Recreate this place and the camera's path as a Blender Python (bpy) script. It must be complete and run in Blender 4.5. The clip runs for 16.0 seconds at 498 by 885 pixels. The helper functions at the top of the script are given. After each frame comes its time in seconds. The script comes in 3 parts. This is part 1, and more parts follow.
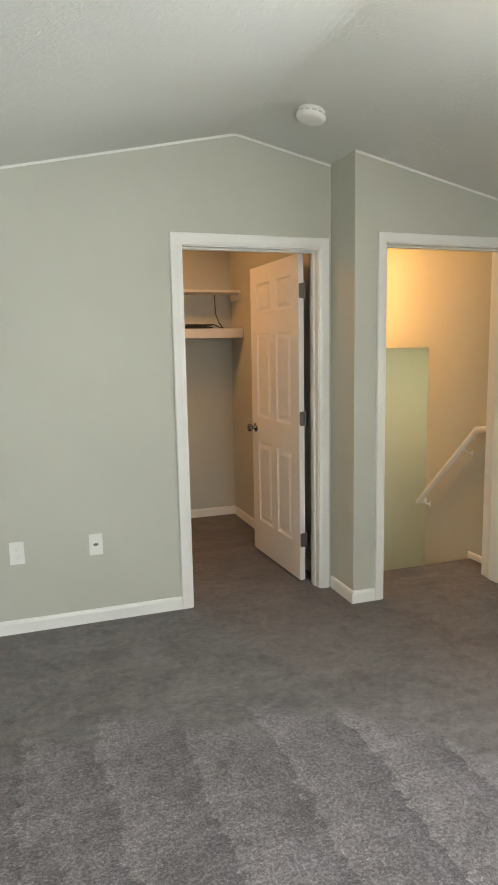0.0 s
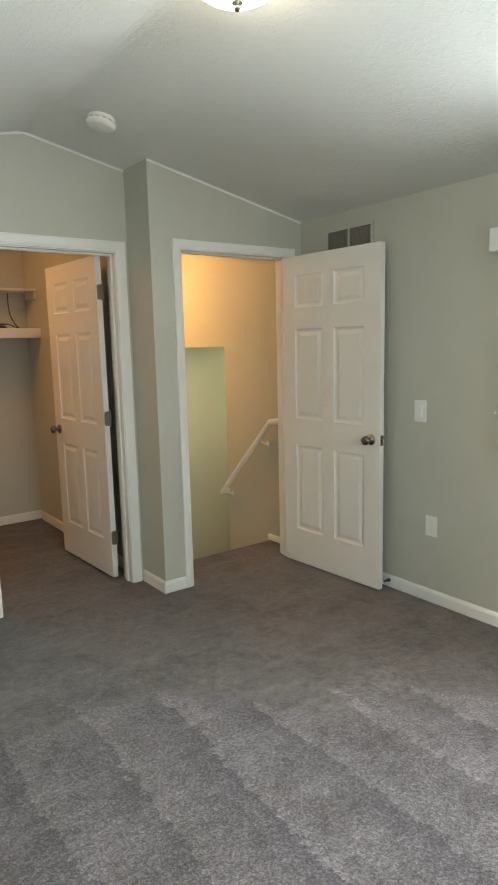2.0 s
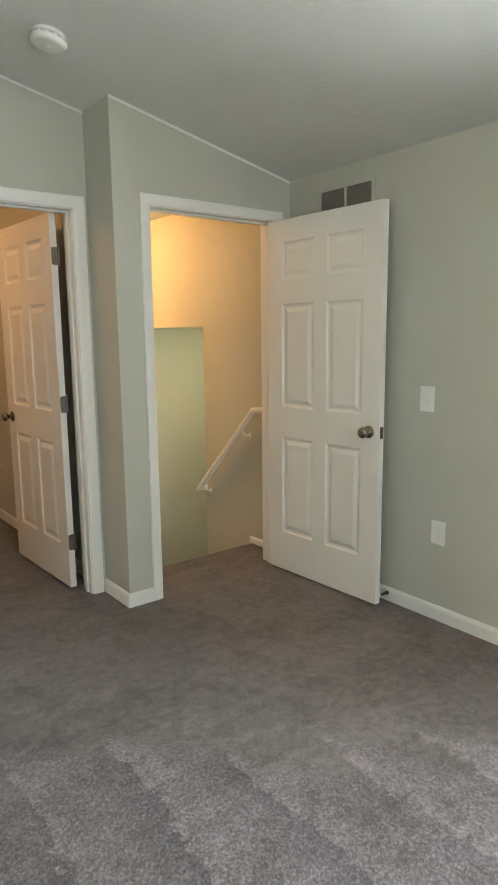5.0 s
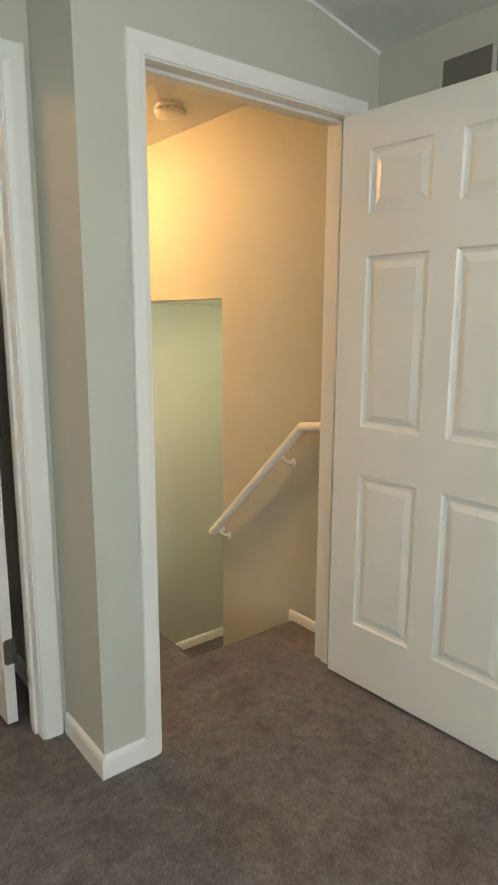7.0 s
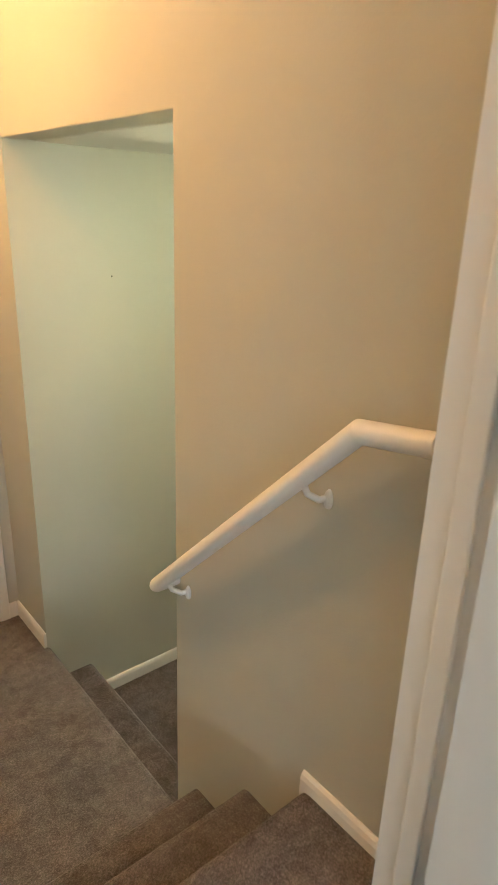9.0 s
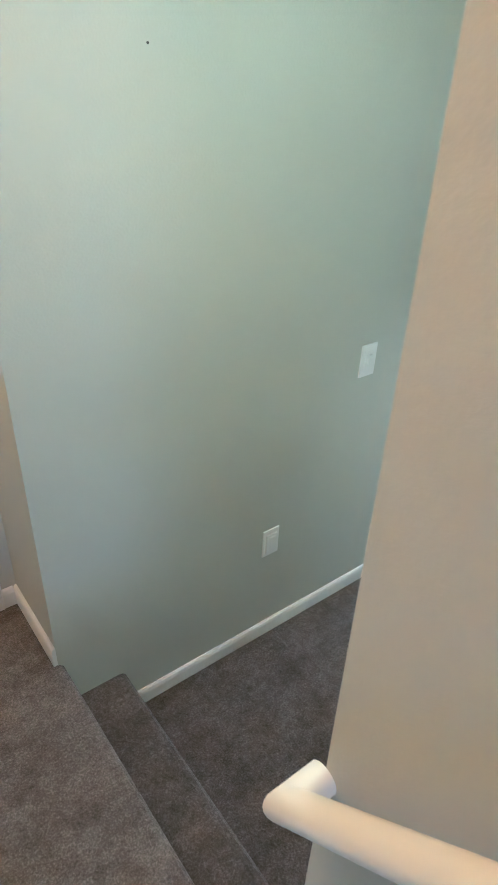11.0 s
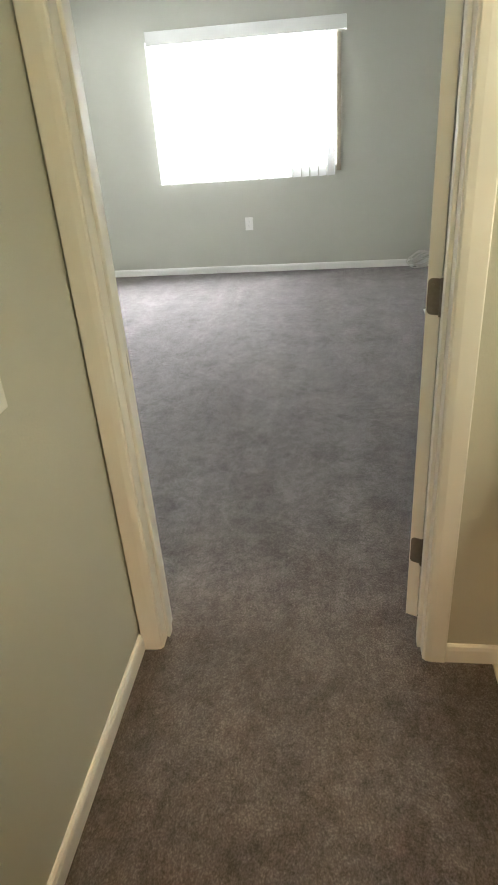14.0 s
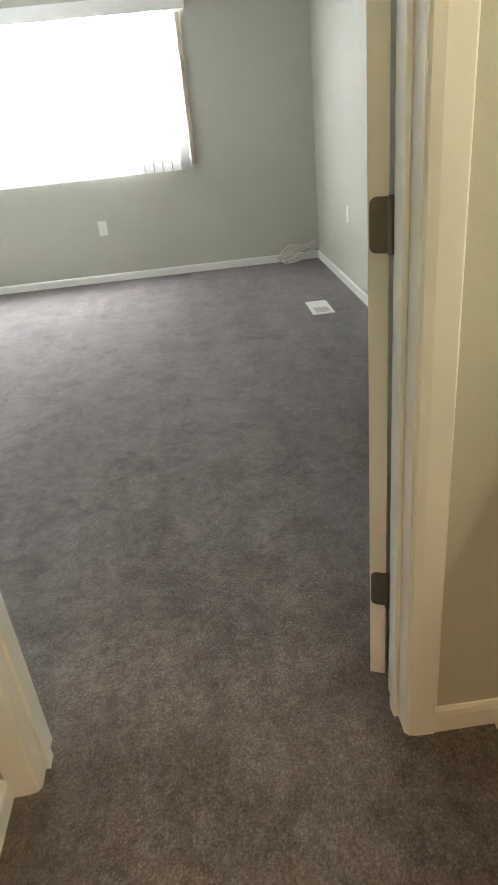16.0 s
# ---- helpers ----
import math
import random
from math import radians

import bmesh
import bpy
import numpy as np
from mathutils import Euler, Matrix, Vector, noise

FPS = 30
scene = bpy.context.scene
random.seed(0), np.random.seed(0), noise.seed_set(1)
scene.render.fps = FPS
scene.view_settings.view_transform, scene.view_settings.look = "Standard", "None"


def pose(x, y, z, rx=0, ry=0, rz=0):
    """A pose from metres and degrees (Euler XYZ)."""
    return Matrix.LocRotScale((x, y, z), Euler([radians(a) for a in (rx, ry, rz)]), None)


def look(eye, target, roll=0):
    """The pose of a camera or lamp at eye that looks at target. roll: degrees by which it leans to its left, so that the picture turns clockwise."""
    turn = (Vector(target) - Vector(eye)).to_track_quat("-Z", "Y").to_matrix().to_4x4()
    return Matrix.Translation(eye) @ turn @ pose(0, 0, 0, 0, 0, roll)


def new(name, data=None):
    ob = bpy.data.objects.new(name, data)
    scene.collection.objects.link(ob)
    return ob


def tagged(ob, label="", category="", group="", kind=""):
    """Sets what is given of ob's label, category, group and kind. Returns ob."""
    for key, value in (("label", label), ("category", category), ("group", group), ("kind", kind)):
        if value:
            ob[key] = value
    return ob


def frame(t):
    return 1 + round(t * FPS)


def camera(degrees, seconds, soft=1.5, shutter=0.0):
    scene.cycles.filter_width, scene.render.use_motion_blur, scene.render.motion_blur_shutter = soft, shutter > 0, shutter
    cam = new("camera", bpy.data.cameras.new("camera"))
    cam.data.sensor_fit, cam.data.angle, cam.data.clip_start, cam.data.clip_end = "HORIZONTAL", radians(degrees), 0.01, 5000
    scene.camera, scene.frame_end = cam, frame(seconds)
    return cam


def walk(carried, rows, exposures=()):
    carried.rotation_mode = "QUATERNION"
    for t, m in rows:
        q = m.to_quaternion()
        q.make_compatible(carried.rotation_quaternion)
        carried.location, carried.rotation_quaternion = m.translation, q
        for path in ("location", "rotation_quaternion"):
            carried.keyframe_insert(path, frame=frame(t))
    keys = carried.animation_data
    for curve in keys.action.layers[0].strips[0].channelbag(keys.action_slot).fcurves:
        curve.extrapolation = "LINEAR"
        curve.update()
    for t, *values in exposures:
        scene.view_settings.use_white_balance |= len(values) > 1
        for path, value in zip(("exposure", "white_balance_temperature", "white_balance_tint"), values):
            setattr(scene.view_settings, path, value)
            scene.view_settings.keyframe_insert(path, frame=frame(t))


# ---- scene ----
PATH = [
    (0, (0.003, -0.04, 1.469), (0.638, 1.835, 1.183), -1.1),
    (0.5, (-0.095, -0.08, 1.491), (0.634, 1.759, 1.195), -0.7),
    (1, (-0.113, -0.111, 1.464), (0.772, 1.66, 1.178), -0.4),
    (1.5, (-0.079, -0.146, 1.48), (0.981, 1.523, 1.181), -0.6),
    (2, (-0.062, -0.164, 1.492), (1.109, 1.428, 1.183), -1.4),
    (2.5, (-0.057, -0.178, 1.493), (1.169, 1.371, 1.181), -2.1),
    (3, (-0.045, -0.172, 1.48), (1.199, 1.362, 1.168), -2.6),
    (3.5, (0.015, -0.135, 1.487), (1.259, 1.398, 1.167), -2.4),
    (4, (0.075, -0.1, 1.471), (1.287, 1.459, 1.154), -1.5),
    (4.2, (0.092, -0.065, 1.458), (1.301, 1.496, 1.137), -1.2),
    (6.5, (0.809, 1.186, 1.359), (2.017, 2.738, 0.996), -0.1),
    (7, (0.982, 1.512, 1.364), (2.199, 3.053, 0.985), 0.2),
    (7.5, (1.218, 1.795, 1.337), (2.456, 3.328, 0.993), 0.2),
    (8, (1.441, 2.115, 1.351), (2.717, 3.6, 0.945), 0.4),
    (8.2, (1.542, 2.247, 1.349), (2.826, 3.718, 0.916), 0.7),
    (10.3, (2.451, 3.577, 1.084), (3.504, 4.905, 0.021), 3.1),
    (10.5, (2.455, 3.669, 1.074), (3.509, 4.993, 0.01), 3.2),
    (11, (2.502, 3.826, 1.018), (3.548, 5.149, -0.057), 2.6),
    (11.5, (2.532, 3.978, 0.914), (3.605, 5.264, -0.178), 1.9),
    (12, (2.578, 4.131, 0.796), (3.765, 5.298, -0.312), 1.4),
    (12.5, (2.707, 4.257, 0.69), (4.125, 5.148, -0.403), 3.6),
    (13, (2.777, 4.404, 0.563), (4.433, 4.903, -0.44), 3.7),
    (13.5, (2.876, 4.475, 0.528), (4.592, 4.782, -0.454), -0.9),
    (14, (3.049, 4.515, 0.53), (4.79, 4.791, -0.416), -4.4),
    (14.5, (3.171, 4.499, 0.466), (4.924, 4.708, -0.474), -5.8),
    (15, (3.294, 4.515, 0.368), (5.059, 4.557, -0.571), -6.3),
    (15.5, (3.406, 4.593, 0.348), (5.167, 4.578, -0.6), -6.5),
    (16, (3.544, 4.588, 0.27), (5.316, 4.496, -0.653), -6.0),
]
cam = camera(42.9, 16.0, soft=1.6, shutter=0.3)
EXPOSURE = [(0.0, 0.17, 6800, 9), (1.0, 0.24, 6800, 9), (1.5, 0.22, 6700, 8), (2.5, -0.25, 6600, 5), (4.2, -0.11, 6700, 7), (6.4, 0.30, 6500, 6), (8.2, 0.34, 6300, 9), (10.3, 0.52, 5000, 8), (11.0, 0.54, 4450, 8), (11.5, 0.57, 4400, 8), (12.0, 0.64, 4900, 11), (12.5, 0.64, 5800, 14), (13.2, 0.44, 6300, 16), (14.0, 0.32, 6500, 15), (16.0, 0.24, 6600, 15)]
walk(cam, [(t, look(e, a, r)) for t, e, a, r in PATH], EXPOSURE)

# ---- plan ----
MID, LOW = -0.6, -0.988            # mid landing and lower floor
YC, YD = 3.404, 3.114            # closet wall, stair door wall
XJ, XR, XS = 1.695, 2.815, 2.843  # jog, right wall, stair wall
YG, YH, YN = 5.137, 4.087, 4.062  # far wall of the lower hall, end of the stair wall, near wall
XB, XW = 4.473, 9.467            # lower door wall, lower window wall
YR = 3.45                       # side wall of the lower bedroom
XL, YB = -1.0, -2.4              # unseen walls of the upper bedroom
RIDGE, RIDGE_Z, SLOPE = 1.124, 2.632, 0.213
WIN_Y0, WIN_Y1, WIN_Z0, WIN_Z1 = 0.10, 1.525, 1.046, 1.89
W2_Y0, W2_Y1, W2_Z0, W2_Z1 = 4.52, 6.05, -0.02, 1.07


# ---- world and large lights ----
world = bpy.data.worlds.new("world")
scene.world = world
world.use_nodes = True
wn = world.node_tree
sky = wn.nodes.new("ShaderNodeTexSky")
sky.sky_type = "NISHITA"
sky.sun_disc = False
sky.sun_elevation, sky.sun_rotation = radians(50), radians(200)
wn.nodes["Background"].inputs["Strength"].default_value = 0.12
wn.links.new(sky.outputs[0], wn.nodes["Background"].inputs[0])


def area(name, m, sx, sy, power, colour):
    d = bpy.data.lights.new(name, "AREA")
    d.shape, d.size, d.size_y, d.energy, d.color = "RECTANGLE", sx, sy, power, colour
    ob = new(name, d)
    ob.matrix_world = m
    return ob


DAY = (0.88, 0.96, 1.0)
area("window_daylight", look((XR + 0.22, 0.82, 1.50), (XR - 1, 0.82, 1.15)), 1.45, 0.9, 155, DAY)
area("window_daylight", look((0.4, YB - 0.2, 1.45), (0.4, YB + 1, 1.2)), 1.8, 1.1, 74, DAY)
area("window_daylight", look((XW + 0.26, 5.285, 0.54), (XW - 1, 5.285, 0.4)), 1.5, 1.1, 1000, DAY)


# ---- materials ----
def material(name):
    m = bpy.data.materials.new(name)
    m.use_nodes = True
    return m, m.node_tree.nodes, m.node_tree.links, m.node_tree.nodes["Principled BSDF"]


def coords(n, l, scale):
    c = n.new("ShaderNodeTexCoord")
    mp = n.new("ShaderNodeMapping")
    mp.inputs["Scale"].default_value = scale if isinstance(scale, tuple) else (scale,) * 3
    l.new(c.outputs["Object"], mp.inputs["Vector"])
    return mp.outputs["Vector"]


def noise_tex(n, l, scale, detail=3.0, rough=0.5, distort=0.0):
    t = n.new("ShaderNodeTexNoise")
    t.inputs["Scale"].default_value = 1.0
    t.inputs["Detail"].default_value, t.inputs["Roughness"].default_value = detail, rough
    t.inputs["Distortion"].default_value = distort
    l.new(coords(n, l, scale), t.inputs["Vector"])
    return t.outputs["Fac"]


def ramp(n, l, fac, stops):
    r = n.new("ShaderNodeValToRGB")
    els = r.color_ramp.elements
    while len(els) < len(stops):
        els.new(0.5)
    for e, (p, c) in zip(els, stops):
        e.position, e.color = p, (*c, 1)
    l.new(fac, r.inputs["Fac"])
    return r.outputs["Color"]


def mix(n, l, a, b, fac, mode="MIX"):
    x = n.new("ShaderNodeMix")
    x.data_type, x.blend_type = "RGBA", mode
    if isinstance(fac, float):
        x.inputs[0].default_value = fac
    else:
        l.new(fac, x.inputs[0])
    l.new(a, x.inputs[6])
    l.new(b, x.inputs[7])
    return x.outputs[2]


def bump(n, l, p, height, strength, distance):
    b = n.new("ShaderNodeBump")
    b.inputs["Strength"].default_value, b.inputs["Distance"].default_value = strength, distance
    l.new(height, b.inputs["Height"])
    l.new(b.outputs["Normal"], p.inputs["Normal"])
    return b


def tone(c, k):
    return tuple(v * k for v in c)


def paint(name, colour, rough, grain, depth, spread=0.03):
    m, n, l, p = material(name)
    soft = noise_tex(n, l, 1.3, 4.0, 0.6)
    l.new(ramp(n, l, soft, [(0.3, tone(colour, 1 - spread)), (0.7, tone(colour, 1 + spread))]), p.inputs["Base Color"])
    p.inputs["Roughness"].default_value = rough
    bump(n, l, p, noise_tex(n, l, grain, 4.0, 0.6), depth, 0.002)
    return m


WALL = paint("wall_paint", (0.50, 0.497, 0.435), 0.62, 140.0, 0.35)
TRIM = paint("trim_paint", (0.78, 0.77, 0.74), 0.38, 60.0, 0.02, 0.015)
DOOR = paint("door_paint", (0.76, 0.74, 0.70), 0.34, 90.0, 0.10)
PLASTIC = paint("white_plastic", (0.80, 0.79, 0.76), 0.30, 200.0, 0.03)
VINYL = paint("window_vinyl", (0.82, 0.82, 0.80), 0.35, 60.0, 0.03)
TAN = paint("tan_frame", (0.40, 0.34, 0.27), 0.45, 60.0, 0.05)
LINO = paint("white_vinyl_floor", (0.78, 0.74, 0.62), 0.35, 30.0, 0.06)
SHELF = paint("shelf_paint", (0.74, 0.70, 0.64), 0.45, 80.0, 0.1)


def ceiling_material():
    m, n, l, p = material("knockdown_ceiling")
    p.inputs["Roughness"].default_value = 0.75
    soft = noise_tex(n, l, 0.9, 3.0, 0.5)
    l.new(ramp(n, l, soft, [(0.3, (0.69, 0.69, 0.66)), (0.7, (0.75, 0.75, 0.72))]), p.inputs["Base Color"])
    blobs = noise_tex(n, l, 34.0, 4.0, 0.62, 0.8)
    flat = ramp(n, l, blobs, [(0.46, (0, 0, 0)), (0.60, (1, 1, 1))])
    bump(n, l, p, flat, 0.38, 0.0035)
    return m


CEIL = ceiling_material()


def maths(n, l, op, a, b=0.0, c=0.0):
    """One Math node; each operand is a number or a socket."""
    m = n.new("ShaderNodeMath")
    m.operation = op
    for k, v in enumerate((a, b, c)):
        if isinstance(v, (int, float)):
            m.inputs[k].default_value = v
        else:
            l.new(v, m.inputs[k])
    return m.outputs[0]


def ranged(n, l, v, a, b, c, d):
    m = n.new("ShaderNodeMapRange")
    m.interpolation_type = "SMOOTHSTEP"
    for k, x in zip(("From Min", "From Max", "To Min", "To Max"), (a, b, c, d)):
        m.inputs[k].default_value = x
    l.new(v, m.inputs["Value"])
    return m.outputs[0]


def carpet_material():
    m, n, l, p = material("carpet")
    p.inputs["Roughness"].default_value = 1.0
    p.inputs["Specular IOR Level"].default_value = 0.1
    p.inputs["Sheen Weight"].default_value = 0.22
    p.inputs["Sheen Roughness"].default_value = 0.45
    fleck = noise_tex(n, l, 185.0, 3.0, 0.75)
    a = ramp(n, l, fleck, [(0.30, (0.082, 0.070, 0.065)), (0.5, (0.129, 0.113, 0.107)), (0.70, (0.230, 0.208, 0.202))])
    tuft = noise_tex(n, l, 26.0, 6.0, 0.8, 0.4)
    c = mix(n, l, a, ramp(n, l, tuft, [(0.36, (0.70, 0.69, 0.68)), (0.64, (1.24, 1.24, 1.25))]), 1.0, "MULTIPLY")
    # trodden patches, and longer streaks where the pile leans
    patch = noise_tex(n, l, (5.5, 5.0, 5.0), 7.0, 0.72, 0.3)
    e = mix(n, l, c, ramp(n, l, patch, [(0.37, (0.76, 0.75, 0.74)), (0.49, (1.0, 1.0, 1.0)), (0.64, (1.14, 1.14, 1.15))]), 1.0, "MULTIPLY")
    lean = noise_tex(n, l, (0.9, 5.5, 1.0), 5.0, 0.65, 0.2)
    e = mix(n, l, e, ramp(n, l, lean, [(0.40, (0.90, 0.90, 0.90)), (0.60, (1.10, 1.10, 1.11))]), 1.0, "MULTIPLY")
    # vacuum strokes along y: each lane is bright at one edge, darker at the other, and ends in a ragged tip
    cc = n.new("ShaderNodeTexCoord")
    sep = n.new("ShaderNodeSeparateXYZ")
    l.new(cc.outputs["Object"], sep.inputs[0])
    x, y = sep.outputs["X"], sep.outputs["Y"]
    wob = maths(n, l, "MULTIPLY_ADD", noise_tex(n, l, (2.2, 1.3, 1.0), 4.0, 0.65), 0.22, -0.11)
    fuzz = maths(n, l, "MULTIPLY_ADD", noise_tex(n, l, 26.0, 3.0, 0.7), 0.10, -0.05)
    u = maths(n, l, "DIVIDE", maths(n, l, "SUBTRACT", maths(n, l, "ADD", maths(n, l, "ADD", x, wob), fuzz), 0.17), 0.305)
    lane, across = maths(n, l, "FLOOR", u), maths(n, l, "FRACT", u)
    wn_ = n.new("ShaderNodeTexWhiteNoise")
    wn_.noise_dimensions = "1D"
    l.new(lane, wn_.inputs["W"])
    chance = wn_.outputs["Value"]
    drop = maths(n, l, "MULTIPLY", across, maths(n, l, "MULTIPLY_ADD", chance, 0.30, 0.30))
    # base above 1 also paints foreground brightness into the vacuumed pile's colour
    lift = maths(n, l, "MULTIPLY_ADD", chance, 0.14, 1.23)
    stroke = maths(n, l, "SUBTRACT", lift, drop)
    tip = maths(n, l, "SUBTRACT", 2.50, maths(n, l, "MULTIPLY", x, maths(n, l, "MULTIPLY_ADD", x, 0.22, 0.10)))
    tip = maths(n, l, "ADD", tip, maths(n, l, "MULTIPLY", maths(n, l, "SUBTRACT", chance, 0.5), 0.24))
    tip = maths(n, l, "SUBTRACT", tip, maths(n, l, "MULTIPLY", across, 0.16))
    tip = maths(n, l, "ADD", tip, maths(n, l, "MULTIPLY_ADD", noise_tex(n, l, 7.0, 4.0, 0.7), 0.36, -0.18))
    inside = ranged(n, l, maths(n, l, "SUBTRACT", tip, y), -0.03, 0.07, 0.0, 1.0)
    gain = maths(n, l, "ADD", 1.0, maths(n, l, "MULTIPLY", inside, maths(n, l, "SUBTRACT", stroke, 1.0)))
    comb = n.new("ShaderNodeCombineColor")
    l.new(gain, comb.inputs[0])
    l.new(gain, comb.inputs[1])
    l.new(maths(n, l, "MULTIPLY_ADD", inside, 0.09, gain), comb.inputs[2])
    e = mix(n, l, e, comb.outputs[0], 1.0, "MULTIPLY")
    # lower hall's shade painted into the pile colour, ending raggedly in its doorway
    hall_shade = maths(n, l, "SUBTRACT", 4.62, maths(n, l, "ADD", x, maths(n, l, "MULTIPLY_ADD", noise_tex(n, l, 4.5, 6.0, 0.7), 1.1, -0.55)))
    hall_shade = maths(n, l, "MULTIPLY", ranged(n, l, hall_shade, -0.25, 0.25, 0.0, 1.0), ranged(n, l, sep.outputs["Z"], -0.75, -0.65, 1.0, 0.0))
    hall_shade = maths(n, l, "MULTIPLY", hall_shade, maths(n, l, "MULTIPLY_ADD", noise_tex(n, l, 9.0, 5.0, 0.7), 0.9, 0.0))
    shade_tint = n.new("ShaderNodeRGB")
    shade_tint.outputs[0].default_value = (0.44, 0.41, 0.36, 1)
    e = mix(n, l, e, shade_tint.outputs[0], hall_shade, "MULTIPLY")
    # raised tufts' highlights painted into the colour, strongest where the pile is combed up
    tuft_glints = noise_tex(n, l, 85.0, 2.0, 0.6)
    g2 = ramp(n, l, tuft_glints, [(0.36, (0.70, 0.70, 0.70)), (0.5, (0.98, 0.98, 0.98)), (0.64, (1.45, 1.45, 1.47))])
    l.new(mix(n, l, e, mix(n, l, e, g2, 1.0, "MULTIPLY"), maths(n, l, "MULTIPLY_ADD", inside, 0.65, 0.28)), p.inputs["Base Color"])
    bump(n, l, p, maths(n, l, "ADD", fleck, tuft), 0.9, 0.004)
    return m


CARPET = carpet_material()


def metal(name, colour, rough):
    m, n, l, p = material(name)
    p.inputs["Metallic"].default_value = 1.0
    fac = noise_tex(n, l, 90.0, 3.0)
    l.new(ramp(n, l, fac, [(0.3, tone(colour, 0.85)), (0.7, colour)]), p.inputs["Base Color"])
    p.inputs["Roughness"].default_value = rough
    return m


NICKEL = metal("satin_nickel", (0.30, 0.27, 0.24), 0.26)
HINGE = metal("hinge_metal", (0.24, 0.22, 0.20), 0.45)
DARK = paint("dark_recess", (0.06, 0.055, 0.05), 0.8, 40.0, 0.1)
BLACK = paint("black_plastic", (0.015, 0.015, 0.016), 0.4, 90.0, 0.1)
CABLE = paint("pale_cable", (0.62, 0.60, 0.55), 0.5, 60.0, 0.05)
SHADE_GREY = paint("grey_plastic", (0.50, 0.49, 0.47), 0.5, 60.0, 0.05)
GRILLE = paint("grille_paint", (0.21, 0.195, 0.17), 0.5, 60.0, 0.05)


def translucent(name, colour, amount):
    m, n, l, p = material(name)
    p.inputs["Roughness"].default_value = 0.5
    fac = noise_tex(n, l, (60.0, 60.0, 4.0), 3.0)
    col = ramp(n, l, fac, [(0.3, tone(colour, 0.95)), (0.7, colour)])
    l.new(col, p.inputs["Base Color"])
    tr = n.new("ShaderNodeBsdfTranslucent")
    l.new(col, tr.inputs["Color"])
    ms = n.new("ShaderNodeMixShader")
    ms.inputs[0].default_value = amount
    l.new(p.outputs[0], ms.inputs[1])
    l.new(tr.outputs[0], ms.inputs[2])
    l.new(ms.outputs[0], n["Material Output"].inputs["Surface"])
    return m


VANE = translucent("blind_vane", (0.88, 0.88, 0.86), 0.55)


def glowing(name, colour, strength):
    m, n, l, p = material(name)
    p.inputs["Base Color"].default_value = (0.85, 0.82, 0.75, 1)
    p.inputs["Roughness"].default_value = 0.3
    p.inputs["Emission Color"].default_value = (*colour, 1)
    p.inputs["Emission Strength"].default_value = strength
    return m


BOWL = glowing("lit_glass_bowl", (1.0, 0.84, 0.62), 18)
WARM_BOWL = glowing("lit_warm_bowl", (1.0, 0.515, 0.19), 112)
CLOSET_BOWL = glowing("lit_closet_bowl", (1.0, 0.50, 0.19), 72)
BATH_BOWL = glowing("lit_bath_bowl", (1.0, 0.93, 0.66), 80)
HALL_BOWL = glowing("lit_hall_bowl", (1.0, 0.97, 0.60), 35)


def glass_material():
    m, n, l, p = material("window_glass")
    p.inputs["Transmission Weight"].default_value = 1.0
    p.inputs["Roughness"].default_value = 0.0
    p.inputs["IOR"].default_value = 1.45
    return m


GLASS = glass_material()


# ---- mesh helpers ----
def put_mesh(name, bm, mat, parent=None, label="", smooth=False):
    me = bpy.data.meshes.new(name)
    bm.normal_update()
    bm.to_mesh(me)
    bm.free()
    me.materials.append(mat)
    if smooth:
        for f in me.polygons:
            f.use_smooth = True
    ob = new(name, me)
    if parent is not None:
        ob.parent = parent
    if label:
        ob["label"] = label
    return ob


def part(name, bm, mat, parent, label="", smooth=False):
    return put_mesh(name, bm, mat, parent, label, smooth)


def thing(name, m, label, category, group="", kind=""):
    ob = new(name)
    ob.matrix_basis = m
    ob.empty_display_size = 0.1
    return tagged(ob, label, category, group, kind)


def add_box(bm, x0, x1, y0, y1, z0, z1, bevel=0.0):
    vs = [bm.verts.new((x, y, z)) for x in (x0, x1) for y in (y0, y1) for z in (z0, z1)]
    fs = [bm.faces.new([vs[i] for i in q]) for q in
          ((0, 1, 3, 2), (4, 6, 7, 5), (0, 4, 5, 1), (2, 3, 7, 6), (0, 2, 6, 4), (1, 5, 7, 3))]
    if bevel:
        es = list({e for f in fs for e in f.edges})
        bmesh.ops.bevel(bm, geom=es, offset=bevel, segments=2, affect="EDGES", profile=0.6)
    return bm


def box(x0, x1, y0, y1, z0, z1, bevel=0.0):
    return add_box(bmesh.new(), x0, x1, y0, y1, z0, z1, bevel)


def prism(profile, axis, a, b):
    """Extrude a closed 2D outline along one axis from a to b."""
    bm = bmesh.new()

    def at(u, v, w):
        return {"x": (w, u, v), "y": (u, w, v), "z": (u, v, w)}[axis]
    ra = [bm.verts.new(at(u, v, a)) for u, v in profile]
    rb = [bm.verts.new(at(u, v, b)) for u, v in profile]
    k = len(profile)
    bm.faces.new(ra)
    bm.faces.new(rb[::-1])
    for i in range(k):
        bm.faces.new((ra[i], rb[i], rb[(i + 1) % k], ra[(i + 1) % k]))
    bmesh.ops.recalc_face_normals(bm, faces=bm.faces)
    return bm


